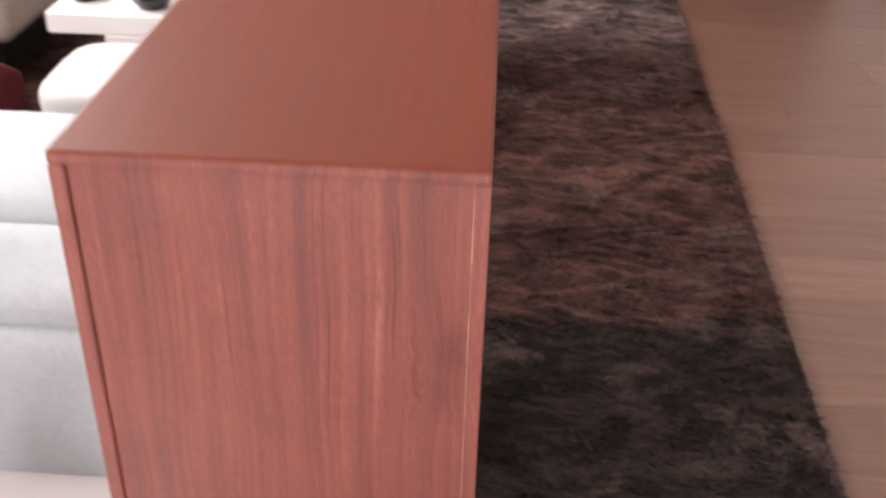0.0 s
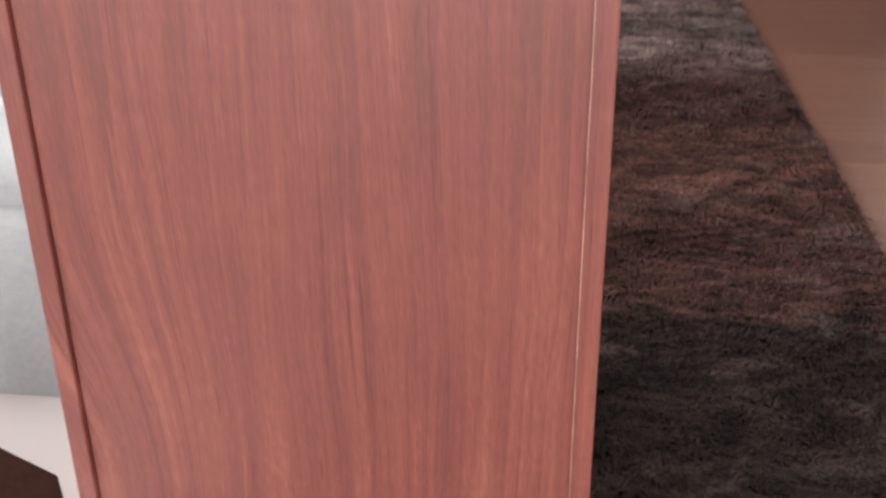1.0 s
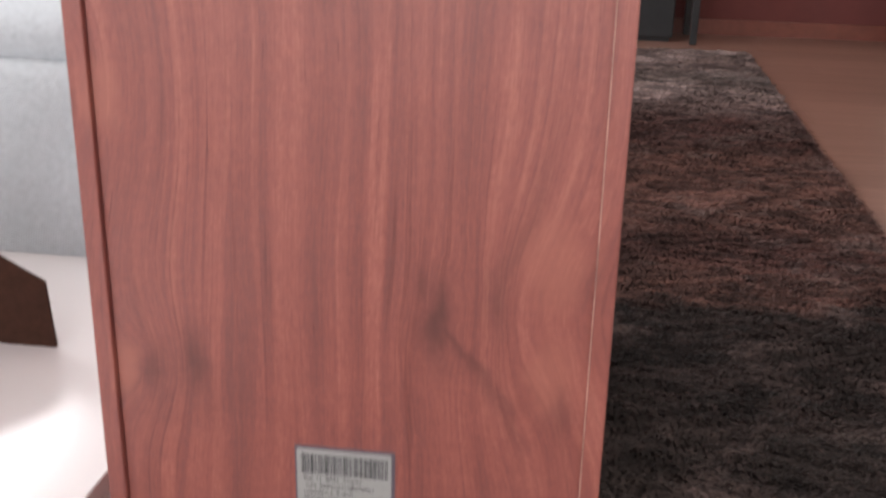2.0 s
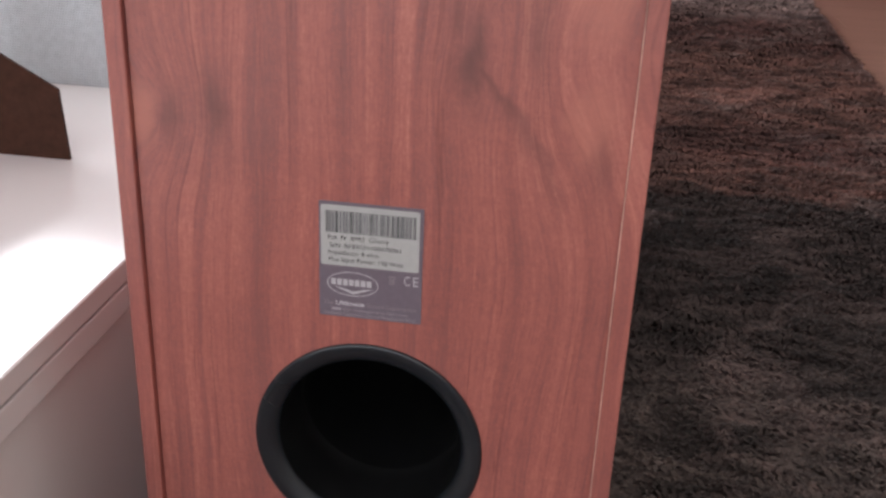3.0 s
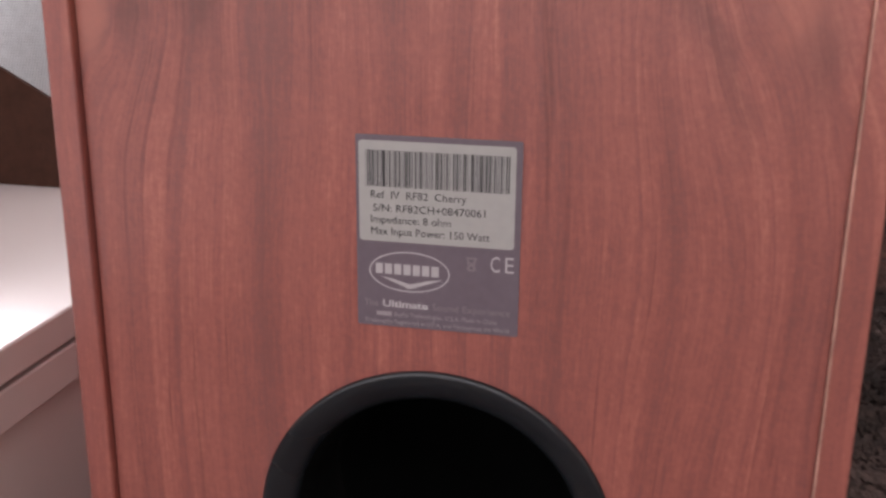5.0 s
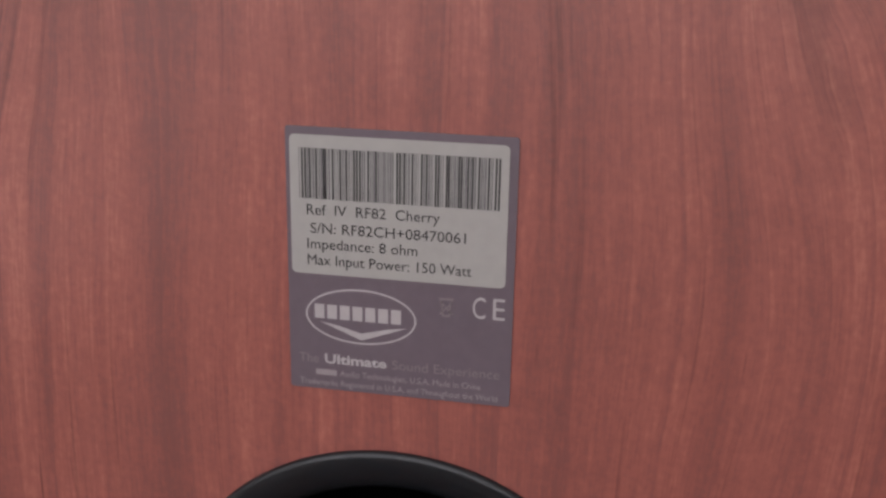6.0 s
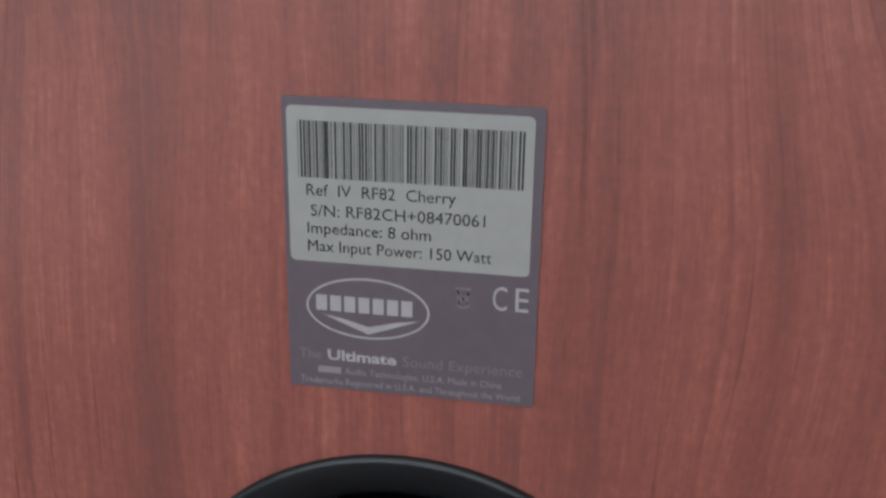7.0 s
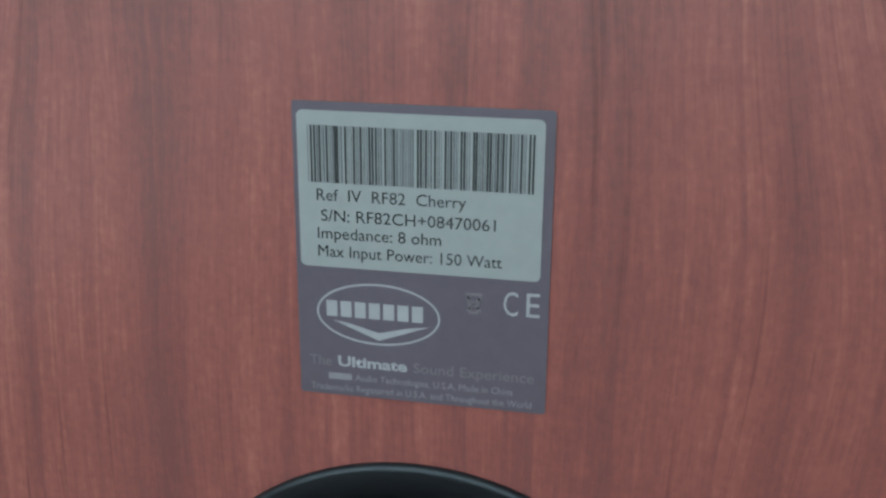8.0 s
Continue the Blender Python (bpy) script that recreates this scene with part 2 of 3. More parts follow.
def rug_wool(name):
    """Shaggy pile dyed in cross bands: charcoal, rust, brown, dark brown, grey."""
    n = Nodes(name)
    geo = n.add("ShaderNodeNewGeometry")
    sep = n.add("ShaderNodeSeparateXYZ")
    n.link(geo.outputs["Position"], sep.inputs[0])
    y = sep.outputs[1]
    c = n.add("ShaderNodeVectorMath")
    c.operation = "MULTIPLY"
    n.link(geo.outputs["Position"], c.inputs[0])
    c.inputs[1].default_value = (2.4, 7.0, 0)
    wob = n.noise(c.outputs[0], 1.0, 5, 0.7)
    yy = n.math("ADD", y, n.math("MULTIPLY", n.math("SUBTRACT", wob, 0.5), 0.70))
    band = n.math("MULTIPLY", yy, 1 / 4.6)
    ch, rust, br, dk, gr = (0.023, 0.016, 0.015), (0.080, 0.041, 0.034), (0.072, 0.037, 0.031), (0.044, 0.021, 0.0185), (0.150, 0.116, 0.111)
    col = n.ramp(band, [(0.00, (0.085, 0.070, 0.064)), (0.13, (0.066, 0.053, 0.049)), (0.17, (0.040, 0.031, 0.029)), (0.215, ch), (0.295, ch), (0.312, rust), (0.37, dk), (0.41, br), (0.47, rust), (0.545, br), (0.575, dk), (0.63, dk), (0.74, gr), (0.80, (0.095, 0.078, 0.074)), (0.88, gr), (1.0, (0.13, 0.105, 0.10))])
    c2 = n.add("ShaderNodeVectorMath")
    c2.operation = "MULTIPLY"
    n.link(geo.outputs["Position"], c2.inputs[0])
    c2.inputs[1].default_value = (6.5, 13.0, 0)
    blotch = n.noise(c2.outputs[0], 1.0, 5, 0.66, 0.9)
    col = n.mix(0.9, col, n.ramp(blotch, [(0.36, (0.35, 0.33, 0.33)), (0.50, (0.95, 0.92, 0.90)), (0.64, (2.0, 1.9, 1.85))]), "MULTIPLY")
    patch = n.noise(geo.outputs["Position"], 4.5, 4, 0.7, 0.3)
    col = n.mix(n.ramp(patch, [(0.54, (0, 0, 0)), (0.67, (0.7, 0.7, 0.7))]), col, (0.130, 0.092, 0.085))
    isl = n.ramp(geo.outputs["Random Per Island"], [(0.0, (0.66, 0.64, 0.63)), (1.0, (1.08, 1.04, 1.02))])
    col = n.mix(0.9, col, isl, "MULTIPLY")
    return n.out(col, 0.7, 0.0, 0.12)


def plank_wood(name):
    n = Nodes(name)
    info = n.add("ShaderNodeObjectInfo")
    vec = n.coords("Object", (2.5, 34, 34))
    off = n.add("ShaderNodeVectorMath")
    off.operation = "ADD"
    n.link(vec, off.inputs[0])
    sc = n.math("MULTIPLY", info.outputs["Random"], 37.0)
    cb = n.add("ShaderNodeCombineXYZ")
    for i in range(3):
        n.link(sc, cb.inputs[i])
    n.link(cb.outputs[0], off.inputs[1])
    g = n.noise(off.outputs[0], 1.0, 5, 0.6, 0.6)
    f = n.noise(off.outputs[0], 5.0, 3, 0.6)
    mixv = n.math("ADD", n.math("MULTIPLY", g, 0.75), n.math("MULTIPLY", f, 0.25))
    col = n.ramp(mixv, [(0.32, (0.138, 0.070, 0.052)), (0.52, (0.175, 0.094, 0.071)), (0.72, (0.210, 0.118, 0.091))])
    tone = n.ramp(info.outputs["Random"], [(0.0, (0.86, 0.84, 0.82)), (1.0, (1.10, 1.08, 1.06))])
    col = n.mix(1.0, col, tone, "MULTIPLY")
    n.bump(f, 0.1, 0.0006)
    return n.out(col, 0.34, 0.0, 0.45)


M = {}
KNOTS = (
    (0.043, 0.562, 0.017, -0.008, 0.90), (0.037, 0.578, 0.010, 0.006, 0.50), (0.068, 0.573, 0.014, 0.008, 0.50),
    (-0.067, 0.534, 0.014, 0.010, 0.72), (-0.086, 0.530, 0.011, 0.008, 0.62), (0.098, 0.522, 0.012, 0.006, 0.42),
    (0.100, 0.955, 0.016, 0.012, 0.55), (0.097, 0.925, 0.012, 0.010, 0.40),
)
# plain lighter islands between the streaks
PALE = ((-0.100, 0.529, 0.009, 0.75), (-0.101, 0.655, 0.010, 0.65), (0.091, 0.592, 0.014, 0.60), (0.092, 0.540, 0.011, 0.60))
BENDS = ((0.086, 0.567, 0.032, 0.060, -0.022), (-0.085, 0.530, 0.020, 0.030, 0.011), (-0.090, 0.668, 0.036, 0.085, 0.022), (0.078, 0.470, 0.026, 0.045, 0.007), (-0.055, 0.440, 0.030, 0.060, -0.006))
VEINS = ((0.043, 0.563, 0.084, 0.490, 0.0046, 0.75), (0.066, 0.574, 0.092, 0.665, 0.0042, 0.42), (-0.086, 0.532, -0.095, 0.610, 0.0026, 0.32), (-0.086, 0.528, -0.100, 0.505, 0.0022, 0.30), (-0.066, 0.532, -0.058, 0.490, 0.0034, 0.26))
M["veneer"] = veneer("cherry_veneer", KNOTS, PALE, BENDS, VEINS)
# same veneer; how light falls on the top is put into this darker, warmer tint
M["veneer_top_dimmed"] = veneer("cherry_veneer_top_dimmed", (), (), (), (), "y", 0.3, (0.72, 0.49, 0.30), 0.2)
M["port"] = plain("black_moulded_plastic", (0.008, 0.011, 0.014), 0.30, 0.15, 60, 0.10)
M["tube"] = plain("dull_black_tube", (0.006, 0.006, 0.006), 0.42, 0.2, 60, 0.0, 0.3)
M["grille"] = plain("black_grille_cloth", (0.02, 0.02, 0.02), 0.9, 0.3, 400)
M["foot"] = plain("black_rubber", (0.02, 0.02, 0.02), 0.7, 0.2, 80)
M["sticker"] = plain("slate_purple_print", (0.135, 0.108, 0.130), 0.42, 0.05, 300, 0.05)
M["paper"] = plain("pale_grey_paper", (0.36, 0.36, 0.345), 0.55, 0.04, 300, 0.05)
M["ink"] = plain("black_ink", (0.018, 0.018, 0.02), 0.5, 0.2, 500)
M["ink_soft"] = plain("faded_ink", (0.12, 0.12, 0.125), 0.5, 0.2, 500)
M["print_pale"] = plain("pale_print", (0.42, 0.40, 0.41), 0.5, 0.06, 500)
M["print_dim"] = plain("dim_print", (0.215, 0.18, 0.195), 0.5, 0.06, 500)
M["print_small"] = plain("small_print_grey", (0.30, 0.27, 0.285), 0.5, 0.06, 500)
M["lacquer"] = plain("white_gloss_lacquer", (0.76, 0.74, 0.73), 0.16, 0.02, 6, 0.0, 0.5)
M["sofa"] = fabric("pale_grey_weave", (0.70, 0.76, 0.79))
M["board"] = plain("brown_hardboard", (0.046, 0.019, 0.012), 0.75, 0.25, 140, 0.3, 0.15)
M["rug"] = rug_wool("shaggy_wool")
M["plank"] = plank_wood("laminate_oak")
M["joint"] = plain("floor_joint", (0.05, 0.03, 0.022), 0.8, 0.2, 40)
M["wall"] = plain("matt_cream_paint", (0.74, 0.71, 0.67), 0.85, 0.04, 14, 0.2)
M["wall_red"] = plain("matt_red_paint", (0.115, 0.026, 0.022), 0.8, 0.10, 10, 0.2)
M["ceiling"] = plain("ceiling_paint", (0.78, 0.77, 0.75), 0.9, 0.03, 10, 0.2)
M["trim"] = plain("reddish_skirting_wood", (0.16, 0.05, 0.035), 0.4, 0.15, 25)
M["frame_white"] = plain("white_window_paint", (0.78, 0.78, 0.77), 0.4, 0.03, 20)
M["black"] = plain("black_lacquered_wood", (0.014, 0.015, 0.016), 0.35, 0.2, 40)
M["red"] = plain("dark_red_cloth", (0.13, 0.012, 0.016), 0.85, 0.2, 90, 0.3)
M["pouf"] = plain("white_leather", (0.52, 0.51, 0.49), 0.5, 0.05, 12, 0.3)
M["beige"] = plain("beige_cloth", (0.42, 0.36, 0.31), 0.85, 0.1, 60, 0.3)
M["ceramic"] = plain("black_glazed_ceramic", (0.012, 0.013, 0.014), 0.12, 0.2, 40)


def glass(name):
    n = Nodes(name)
    n.bsdf.inputs["Transmission Weight"].default_value = 1.0
    n.bsdf.inputs["IOR"].default_value = 1.45
    return n.out((0.96, 0.98, 0.98), 0.0)


M["glass"] = glass("window_glass")
M["raw_edge"] = plain("pale_raw_edge", (0.58, 0.34, 0.27), 0.5, 0.5, 60)

# ---- the room ----
T = 0.14


def setting(ob, label, category):
    return tagged(ob, label, category, kind="structure")


floor = setting(boxed("floor", (X0, Y0, -0.12), (X1, Y1, -0.006), M["joint"]), "reddish laminate floor under the rug and furniture", "floor")
setting(boxed("ceiling", (X0, Y0, H), (X1, Y1, H + 0.12), M["ceiling"]), "plain white painted ceiling", "ceiling")
setting(boxed("wall_north", (X0 - T, Y1, -0.12), (X1 + T, Y1 + T, H + 0.12), M["wall_red"]), "dark red painted wall behind the rug", "wall")
setting(boxed("wall_east", (X1, Y0, -0.12), (X1 + T, Y1, H + 0.12), M["wall"]), "plain cream painted wall", "wall")


def pierced(name, w, along):
    """A wall with one window opening, along y (west) or along x (south)."""
    bm = bmesh.new()
    lo, hi = (Y0, Y1) if along == "y" else (X0 - T, X1 + T)

    def slab(p, q, z0, z1):
        if along == "y":
            box(bm, (X0 - T, p, z0), (X0, q, z1))
        else:
            box(bm, (p, Y0 - T, z0), (q, Y0, z1))
    slab(lo, w[0], -0.12, H + 0.12)
    slab(w[1], hi, -0.12, H + 0.12)
    slab(w[0], w[1], -0.12, w[2])
    slab(w[0], w[1], w[3], H + 0.12)
    return part(name, bm, M["wall"])


setting(pierced("wall_west", WIN_A, "y"), "cream painted wall with a wide window opening", "wall")
setting(pierced("wall_south", WIN_B, "x"), "cream painted wall with a window opening", "wall")


def window(name, w, lights, at):
    """A white casement built along y at the origin's wall face, then put in its wall."""
    y0, y1, z0, z1 = w
    root = thing(name, "white framed window letting in daylight", "window", kind="structure")
    bm = bmesh.new()
    box(bm, (-0.10, y0, z0), (-0.04, y1, z0 + 0.06))
    box(bm, (-0.10, y0, z1 - 0.06), (-0.04, y1, z1))
    edges = [y0 + 0.03 + (y1 - y0 - 0.06) * k / lights for k in range(lights + 1)]
    for y in edges:
        box(bm, (-0.10, y - 0.03, z0 + 0.06), (-0.04, y + 0.03, z1 - 0.06))
    part("window_frame", bm, M["frame_white"], root)
    boxed("window_sill", (-0.04, y0, z0 - 0.03), (0.10, y1, z0), M["frame_white"], root, 0.006)
    for a, b in zip(edges, edges[1:]):
        p = boxed("pane", (-0.073, a + 0.03, z0 + 0.06), (-0.067, b - 0.03, z1 - 0.06), M["glass"], root)
        p.visible_shadow = False
    root.matrix_world = at


window("window_1", WIN_A, 3, pose(X0, 0, 0))
window("window_2", (-WIN_B[1], -WIN_B[0], WIN_B[2], WIN_B[3]), 2, pose(0, Y0, 0, 0, 0, 90))

# skirting boards, butted against the walls
setting(boxed("baseboard_north", (X0, Y1 - 0.016, -0.004), (X1, Y1, 0.075), M["trim"], None, 0.003), "reddish wooden skirting board along the red wall", "skirting board")
setting(boxed("baseboard_east", (X1 - 0.016, Y0, -0.004), (X1, Y1 - 0.016, 0.075), M["trim"], None, 0.003), "reddish wooden skirting board", "skirting board")


# ---- the loudspeaker ----
W, TOP, DEEP, BACK = 0.1145, 1.07, 0.40, 0.0028


def loudspeaker():
    root = thing("floor_speaker", "tall cherry veneered floor loudspeaker seen from its back", "loudspeaker")
    rim = 0.0085
    zb = 0.035
    boxed("side_panel", (-W, 0, zb), (-W + rim, DEEP, TOP - rim), M["veneer"], root, 0.0007)
    boxed("side_panel", (W - rim, 0, zb), (W, DEEP, TOP - rim), M["veneer"], root, 0.0007)
    # upward faces take the light-dimmed tint, the edges the plain veneer
    lid = boxed("top_panel", (-W, 0, TOP - rim + 0.0002), (W, DEEP, TOP), M["veneer_top_dimmed"], root, 0.0016, "smooth cherry top panel").data
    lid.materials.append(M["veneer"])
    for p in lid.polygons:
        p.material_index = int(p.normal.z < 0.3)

    boxed("bottom_panel", (-W + rim, 0.0, zb), (W - rim, DEEP, zb + rim), M["veneer"], root, 0.001)
    boxed("edge_bead", (W - rim - 0.0002, -0.0001, zb + rim), (W - rim + 0.0002, 0.0016, TOP - rim), M["raw_edge"], root, 0, "pale bare edge along the seam")
    gap = 0.0005
    bm = bmesh.new()
    xa, xb, za, zc = -W + rim + gap, W - rim - gap * 0.4, zb + rim + gap, TOP - rim - gap * 0.3
    cx, cz, hole, seg = -0.0012, 0.3730, 0.0505, 64
    # a board with a round hole for the port
    outer, inner, deep_in = [], [], []
    for k in range(seg):
        a = 2 * math.pi * k / seg
        c, s = math.cos(a), math.sin(a)
        inner.append(bm.verts.new((cx + hole * c, BACK, cz + hole * s)))
        deep_in.append(bm.verts.new((cx + hole * c, BACK + 0.016, cz + hole * s)))
        f = 1 / max(abs(c), abs(s))
        outer.append(bm.verts.new((cx + 0.075 * c * f, BACK, cz + 0.075 * s * f)))
    for k in range(seg):
        j = (k + 1) % seg
        bm.faces.new((inner[k], inner[j], outer[j], outer[k]))
        bm.faces.new((deep_in[k], deep_in[j], inner[j], inner[k]))
    x1, x2, z1, z2 = cx - 0.075, cx + 0.075, cz - 0.075, cz + 0.075
    xs, zs = [xa, x1, x2, xb], [za, z1, z2, zc]
    for i in range(3):
        for j in range(3):
            if (i, j) != (1, 1):
                q = [bm.verts.new((xs[p], BACK, zs[r])) for p, r in ((i, j), (i + 1, j), (i + 1, j + 1), (i, j + 1))]
                bm.faces.new(q)
    # its edges, so that the seam round it has depth
    ring = [(xa, za), (xb, za), (xb, zc), (xa, zc)]
    fr = [bm.verts.new((p[0], BACK, p[1])) for p in ring]
    bk = [bm.verts.new((p[0], BACK + 0.016, p[1])) for p in ring]
    for i in range(4):
        j = (i + 1) % 4
        bm.faces.new((fr[i], bk[i], bk[j], fr[j]))
    bmesh.ops.recalc_face_normals(bm, faces=bm.faces)
    part("back_panel", bm, M["veneer"], root, "flat cherry veneer back board with upright grain")
    # dark carcass behind the seam
    bm = bmesh.new()
    box(bm, (-W + rim, BACK + 0.0161, zb + rim), (-W + rim + 0.004, DEEP - 0.02, TOP - rim))
    box(bm, (W - rim - 0.004, BACK + 0.0161, zb + rim), (W - rim, DEEP - 0.02, TOP - rim))
    part("carcass", bm, M["tube"], root)
    boxed("front_baffle", (-W + rim, DEEP - 0.02, zb + rim), (W - rim, DEEP, TOP - rim), M["tube"], root)
    boxed("grille", (-W + 0.006, DEEP, 0.09), (W - 0.006, DEEP + 0.018, TOP - 0.02), M["grille"], root, 0.004, "black cloth front grille")
    boxed("plinth", (-W - 0.012, -0.004, 0.014), (W + 0.012, DEEP + 0.02, zb - 0.0005), M["black"], root, 0.004, "black plinth")
    for sx in (-1, 1):
        for y in (0.03, DEEP - 0.03):
            bm = bmesh.new()
            bmesh.ops.create_cone(bm, cap_ends=True, segments=20, radius1=0.012, radius2=0.017, depth=0.014, matrix=Matrix.Translation((sx * (W - 0.01), y, 0.007)))
            part("foot", bm, M["foot"], root, "round rubber foot")
    # flared bass port
    prof = [(0.0510, 0.0), (0.0550, 0.0), (0.0551, -0.0007), (0.0546, -0.0013), (0.0537, -0.0016), (0.0505, -0.0010), (0.0470, 0.0006), (0.0452, 0.0022), (0.0446, 0.0040)]
    port = part("bass_port", revolve(prof, 96), M["port"], root, "flared black plastic bass port ring")
    port.location = (cx, BACK - 0.0002, cz)
    smooth(port, 60)
    tube = part("port_tube", revolve([(0.0446, 0.0041), (0.0440, 0.012), (0.0432, 0.030), (0.0428, 0.040), (0.04265, 0.0402), (0.0426, 0.042), (0.0415, 0.19), (0.001, 0.1905)], 64), M["tube"], port, "dark inside of the port tube")
    smooth(tube, 60)
    return root


speaker = loudspeaker()


# ---- the rating sticker ----
def rounded(w, h, r, seg=6):
    pts = []
    for cx, cz, a0 in ((w / 2 - r, h / 2 - r, 0), (-w / 2 + r, h / 2 - r, 90), (-w / 2 + r, -h / 2 + r, 180), (w / 2 - r, -h / 2 + r, 270)):
        for k in range(seg + 1):
            a = radians(a0 + 90 * k / seg)
            pts.append((cx + r * math.cos(a), cz + r * math.sin(a)))
    return pts


def lettering(name, body, size, x, z, width, material, parent, y, shear=0.0, bold=0.0):
    """Printed words of a given width, their baseline starting at x, z."""
    cu = bpy.data.curves.new(name, "FONT")
    cu.body, cu.size, cu.resolution_u, cu.offset, cu.shear = body, size, 3, bold, shear
    ob = bpy.data.objects.new(name, cu)
    scene.collection.objects.link(ob)
    me = bpy.data.meshes.new_from_object(ob.evaluated_get(bpy.context.evaluated_depsgraph_get()))
    bpy.data.objects.remove(ob)
    xs = [v.co.x for v in me.vertices]
    k = width / (max(xs) - min(xs)) if width else 1.0
    lo = min(xs)
    for v in me.vertices:
        v.co = Vector((x + (v.co.x - lo) * k, y, z + v.co.y))
    me.materials.clear()
    me.materials.append(material)
    o = new(name, me)
    o.parent = parent
    return o


def sticker():
    w, h = 0.0466, 0.0558
    root = thing("rating_label", "purple-grey rating sticker with a white barcode field on the loudspeaker", "label", (-0.0007, BACK, 0.4689))
    base = part("backing", prism(rounded(w, h, 0.0006), -0.0003, -0.0001), M["sticker"], root)
    pw, ph = 0.0440, 0.0287
    pz = h / 2 - 0.0016 - ph / 2
    part("white_field", prism([(a - 0.0004, b + pz) for a, b in rounded(pw, ph, 0.0011)], -0.0005, -0.0003), M["paper"], root, "white field with rounded corners")
    # bar code: black bars over a grey tint, each a strip of ink
    x, x_end, zt, zb = -0.0208, 0.0203, 0.0237, 0.0134
    code = boxed("barcode", (x - 0.0004, -0.00053, zb - 0.0003), (x_end + 0.0002, -0.0005, zt + 0.0003), M["paper"], root, 0, "barcode field")

    def flat(name, pts, y, material, parent, label=""):
        bm = bmesh.new()
        bm.faces.new([bm.verts.new((p, y, q)) for p, q in pts])
        return part(name, bm, material, parent, label)

    def bar(a, b, y, material):
        flat("bar", ((a, zb), (b, zb), (b, zt), (a, zt)), y, material, code)
    # black bars, in thousandths of the field's width, with fine grey lines between them
    black = (25, 40, 63, 95, 132, 142, 178, 216, 246, 285, 298, 313, 354, 393, 496, 509, 531, 570, 615, 639, 683, 696, 736, 747, 795, 807, 838, 860, 890, 936, 971, 987)
    span = x_end - x
    rnd = random.Random(82)
    edges = [0.0] + [b / 1000 for b in black] + [1.0]
    for p, q in zip(edges, edges[1:]):
        if q < 1.0:
            bar(x + (q - 0.0045) * span, x + (q + 0.0045) * span, -0.00057, M["ink"])
        e = p + 0.0085
        while e + 0.006 < q - 0.006:
            g = rnd.choice((0.003, 0.0045, 0.007))
            bar(x + e * span, x + min(e + g, q - 0.006) * span, -0.00056, M["ink_soft"])
            e += g + rnd.choice((0.0035, 0.004, 0.006))
    y = -0.00056
    rows = (("Ref  IV  RF82  Cherry", -0.0190, 0.0101, 0.0272), ("S/N: RF82CH+08470061", -0.0183, 0.0063, 0.0318), ("Impedance: 8 ohm", -0.0190, 0.0030, 0.0228), ("Max Input Power: 150 Watt", -0.0190, -0.0004, 0.0338))
    for text, px, pz, width in rows:
        lettering("printed_line", text, 0.0031, px, pz, width, M["ink"], root, y)
    y = -0.00036
    # oval emblem: a ring, a chevron and plain bars in place of lettering
    ex, ez, ea, eb = -0.0080, -0.0111, 0.0117, 0.0060
    bm = bmesh.new()
    n = 64
    o = [bm.verts.new((ex + ea * math.cos(2 * math.pi * k / n), y, ez + eb * math.sin(2 * math.pi * k / n))) for k in range(n)]
    i = [bm.verts.new((ex + (ea - 0.0004) * math.cos(2 * math.pi * k / n), y, ez + (eb - 0.0004) * math.sin(2 * math.pi * k / n))) for k in range(n)]
    for k in range(n):
        j = (k + 1) % n
        bm.faces.new((o[k], o[j], i[j], i[k]))
    ring = part("emblem_ring", bm, M["print_pale"], root, "pale oval outline")
    bm = bmesh.new()
    for pts in (((-0.0087, -0.0016), (0.0002, -0.0051), (0.0002, -0.0036), (-0.0050, -0.0022)), ((0.0002, -0.0051), (0.0098, -0.0016), (0.0056, -0.0022), (0.0002, -0.0036))):
        bm.faces.new([bm.verts.new((ex + a, y, ez + b)) for a, b in pts])
    part("emblem_chevron", bm, M["print_pale"], root, "pale chevron")
    for a, b, lo, hi in [(-0.0098 + 0.0027 * k, -0.0077 + 0.0027 * k, -0.0009, 0.0022) for k in range(7)]:
        flat("emblem_bar", [(ex + p, ez + q) for p, q in ((a, lo), (b, lo), (b, hi), (a, hi))], y, M["print_pale"], ring)
    lettering("printed_mark", "C", 0.0066, 0.0152, -0.0092, 0.0026, M["print_pale"], root, y)
    lettering("printed_mark", "E", 0.0066, 0.0193, -0.0092, 0.0024, M["print_pale"], root, y)
    # crossed-out bin
    bm = bmesh.new()
    for pts in (((0.0083, -0.0054), (0.0113, -0.0054), (0.0113, -0.0059), (0.0083, -0.0059)), ((0.0086, -0.0061), (0.0090, -0.0061), (0.0093, -0.0089), (0.0089, -0.0089)), ((0.0106, -0.0061), (0.0110, -0.0061), (0.0107, -0.0089), (0.0103, -0.0089)), ((0.0089, -0.0089), (0.0107, -0.0089), (0.0107, -0.0094), (0.0089, -0.0094)), ((0.0084, -0.0062), (0.0087, -0.0060), (0.0113, -0.0088), (0.0110, -0.0090)), ((0.0113, -0.0062), (0.0110, -0.0060), (0.0084, -0.0088), (0.0087, -0.0090))):
        bm.faces.new([bm.verts.new((a, y, b)) for a, b in pts])
    part("bin_mark", bm, M["print_dim"], root, "dim crossed-out bin mark")
    lettering("printed_line", "The", 0.0029, -0.0213, -0.0220, 0.0042, M["print_dim"], root, y)
    lettering("printed_line", "Ultimate", 0.0029, -0.0158, -0.0219, 0.0133, M["print_pale"], root, y, 0, 0.00009)
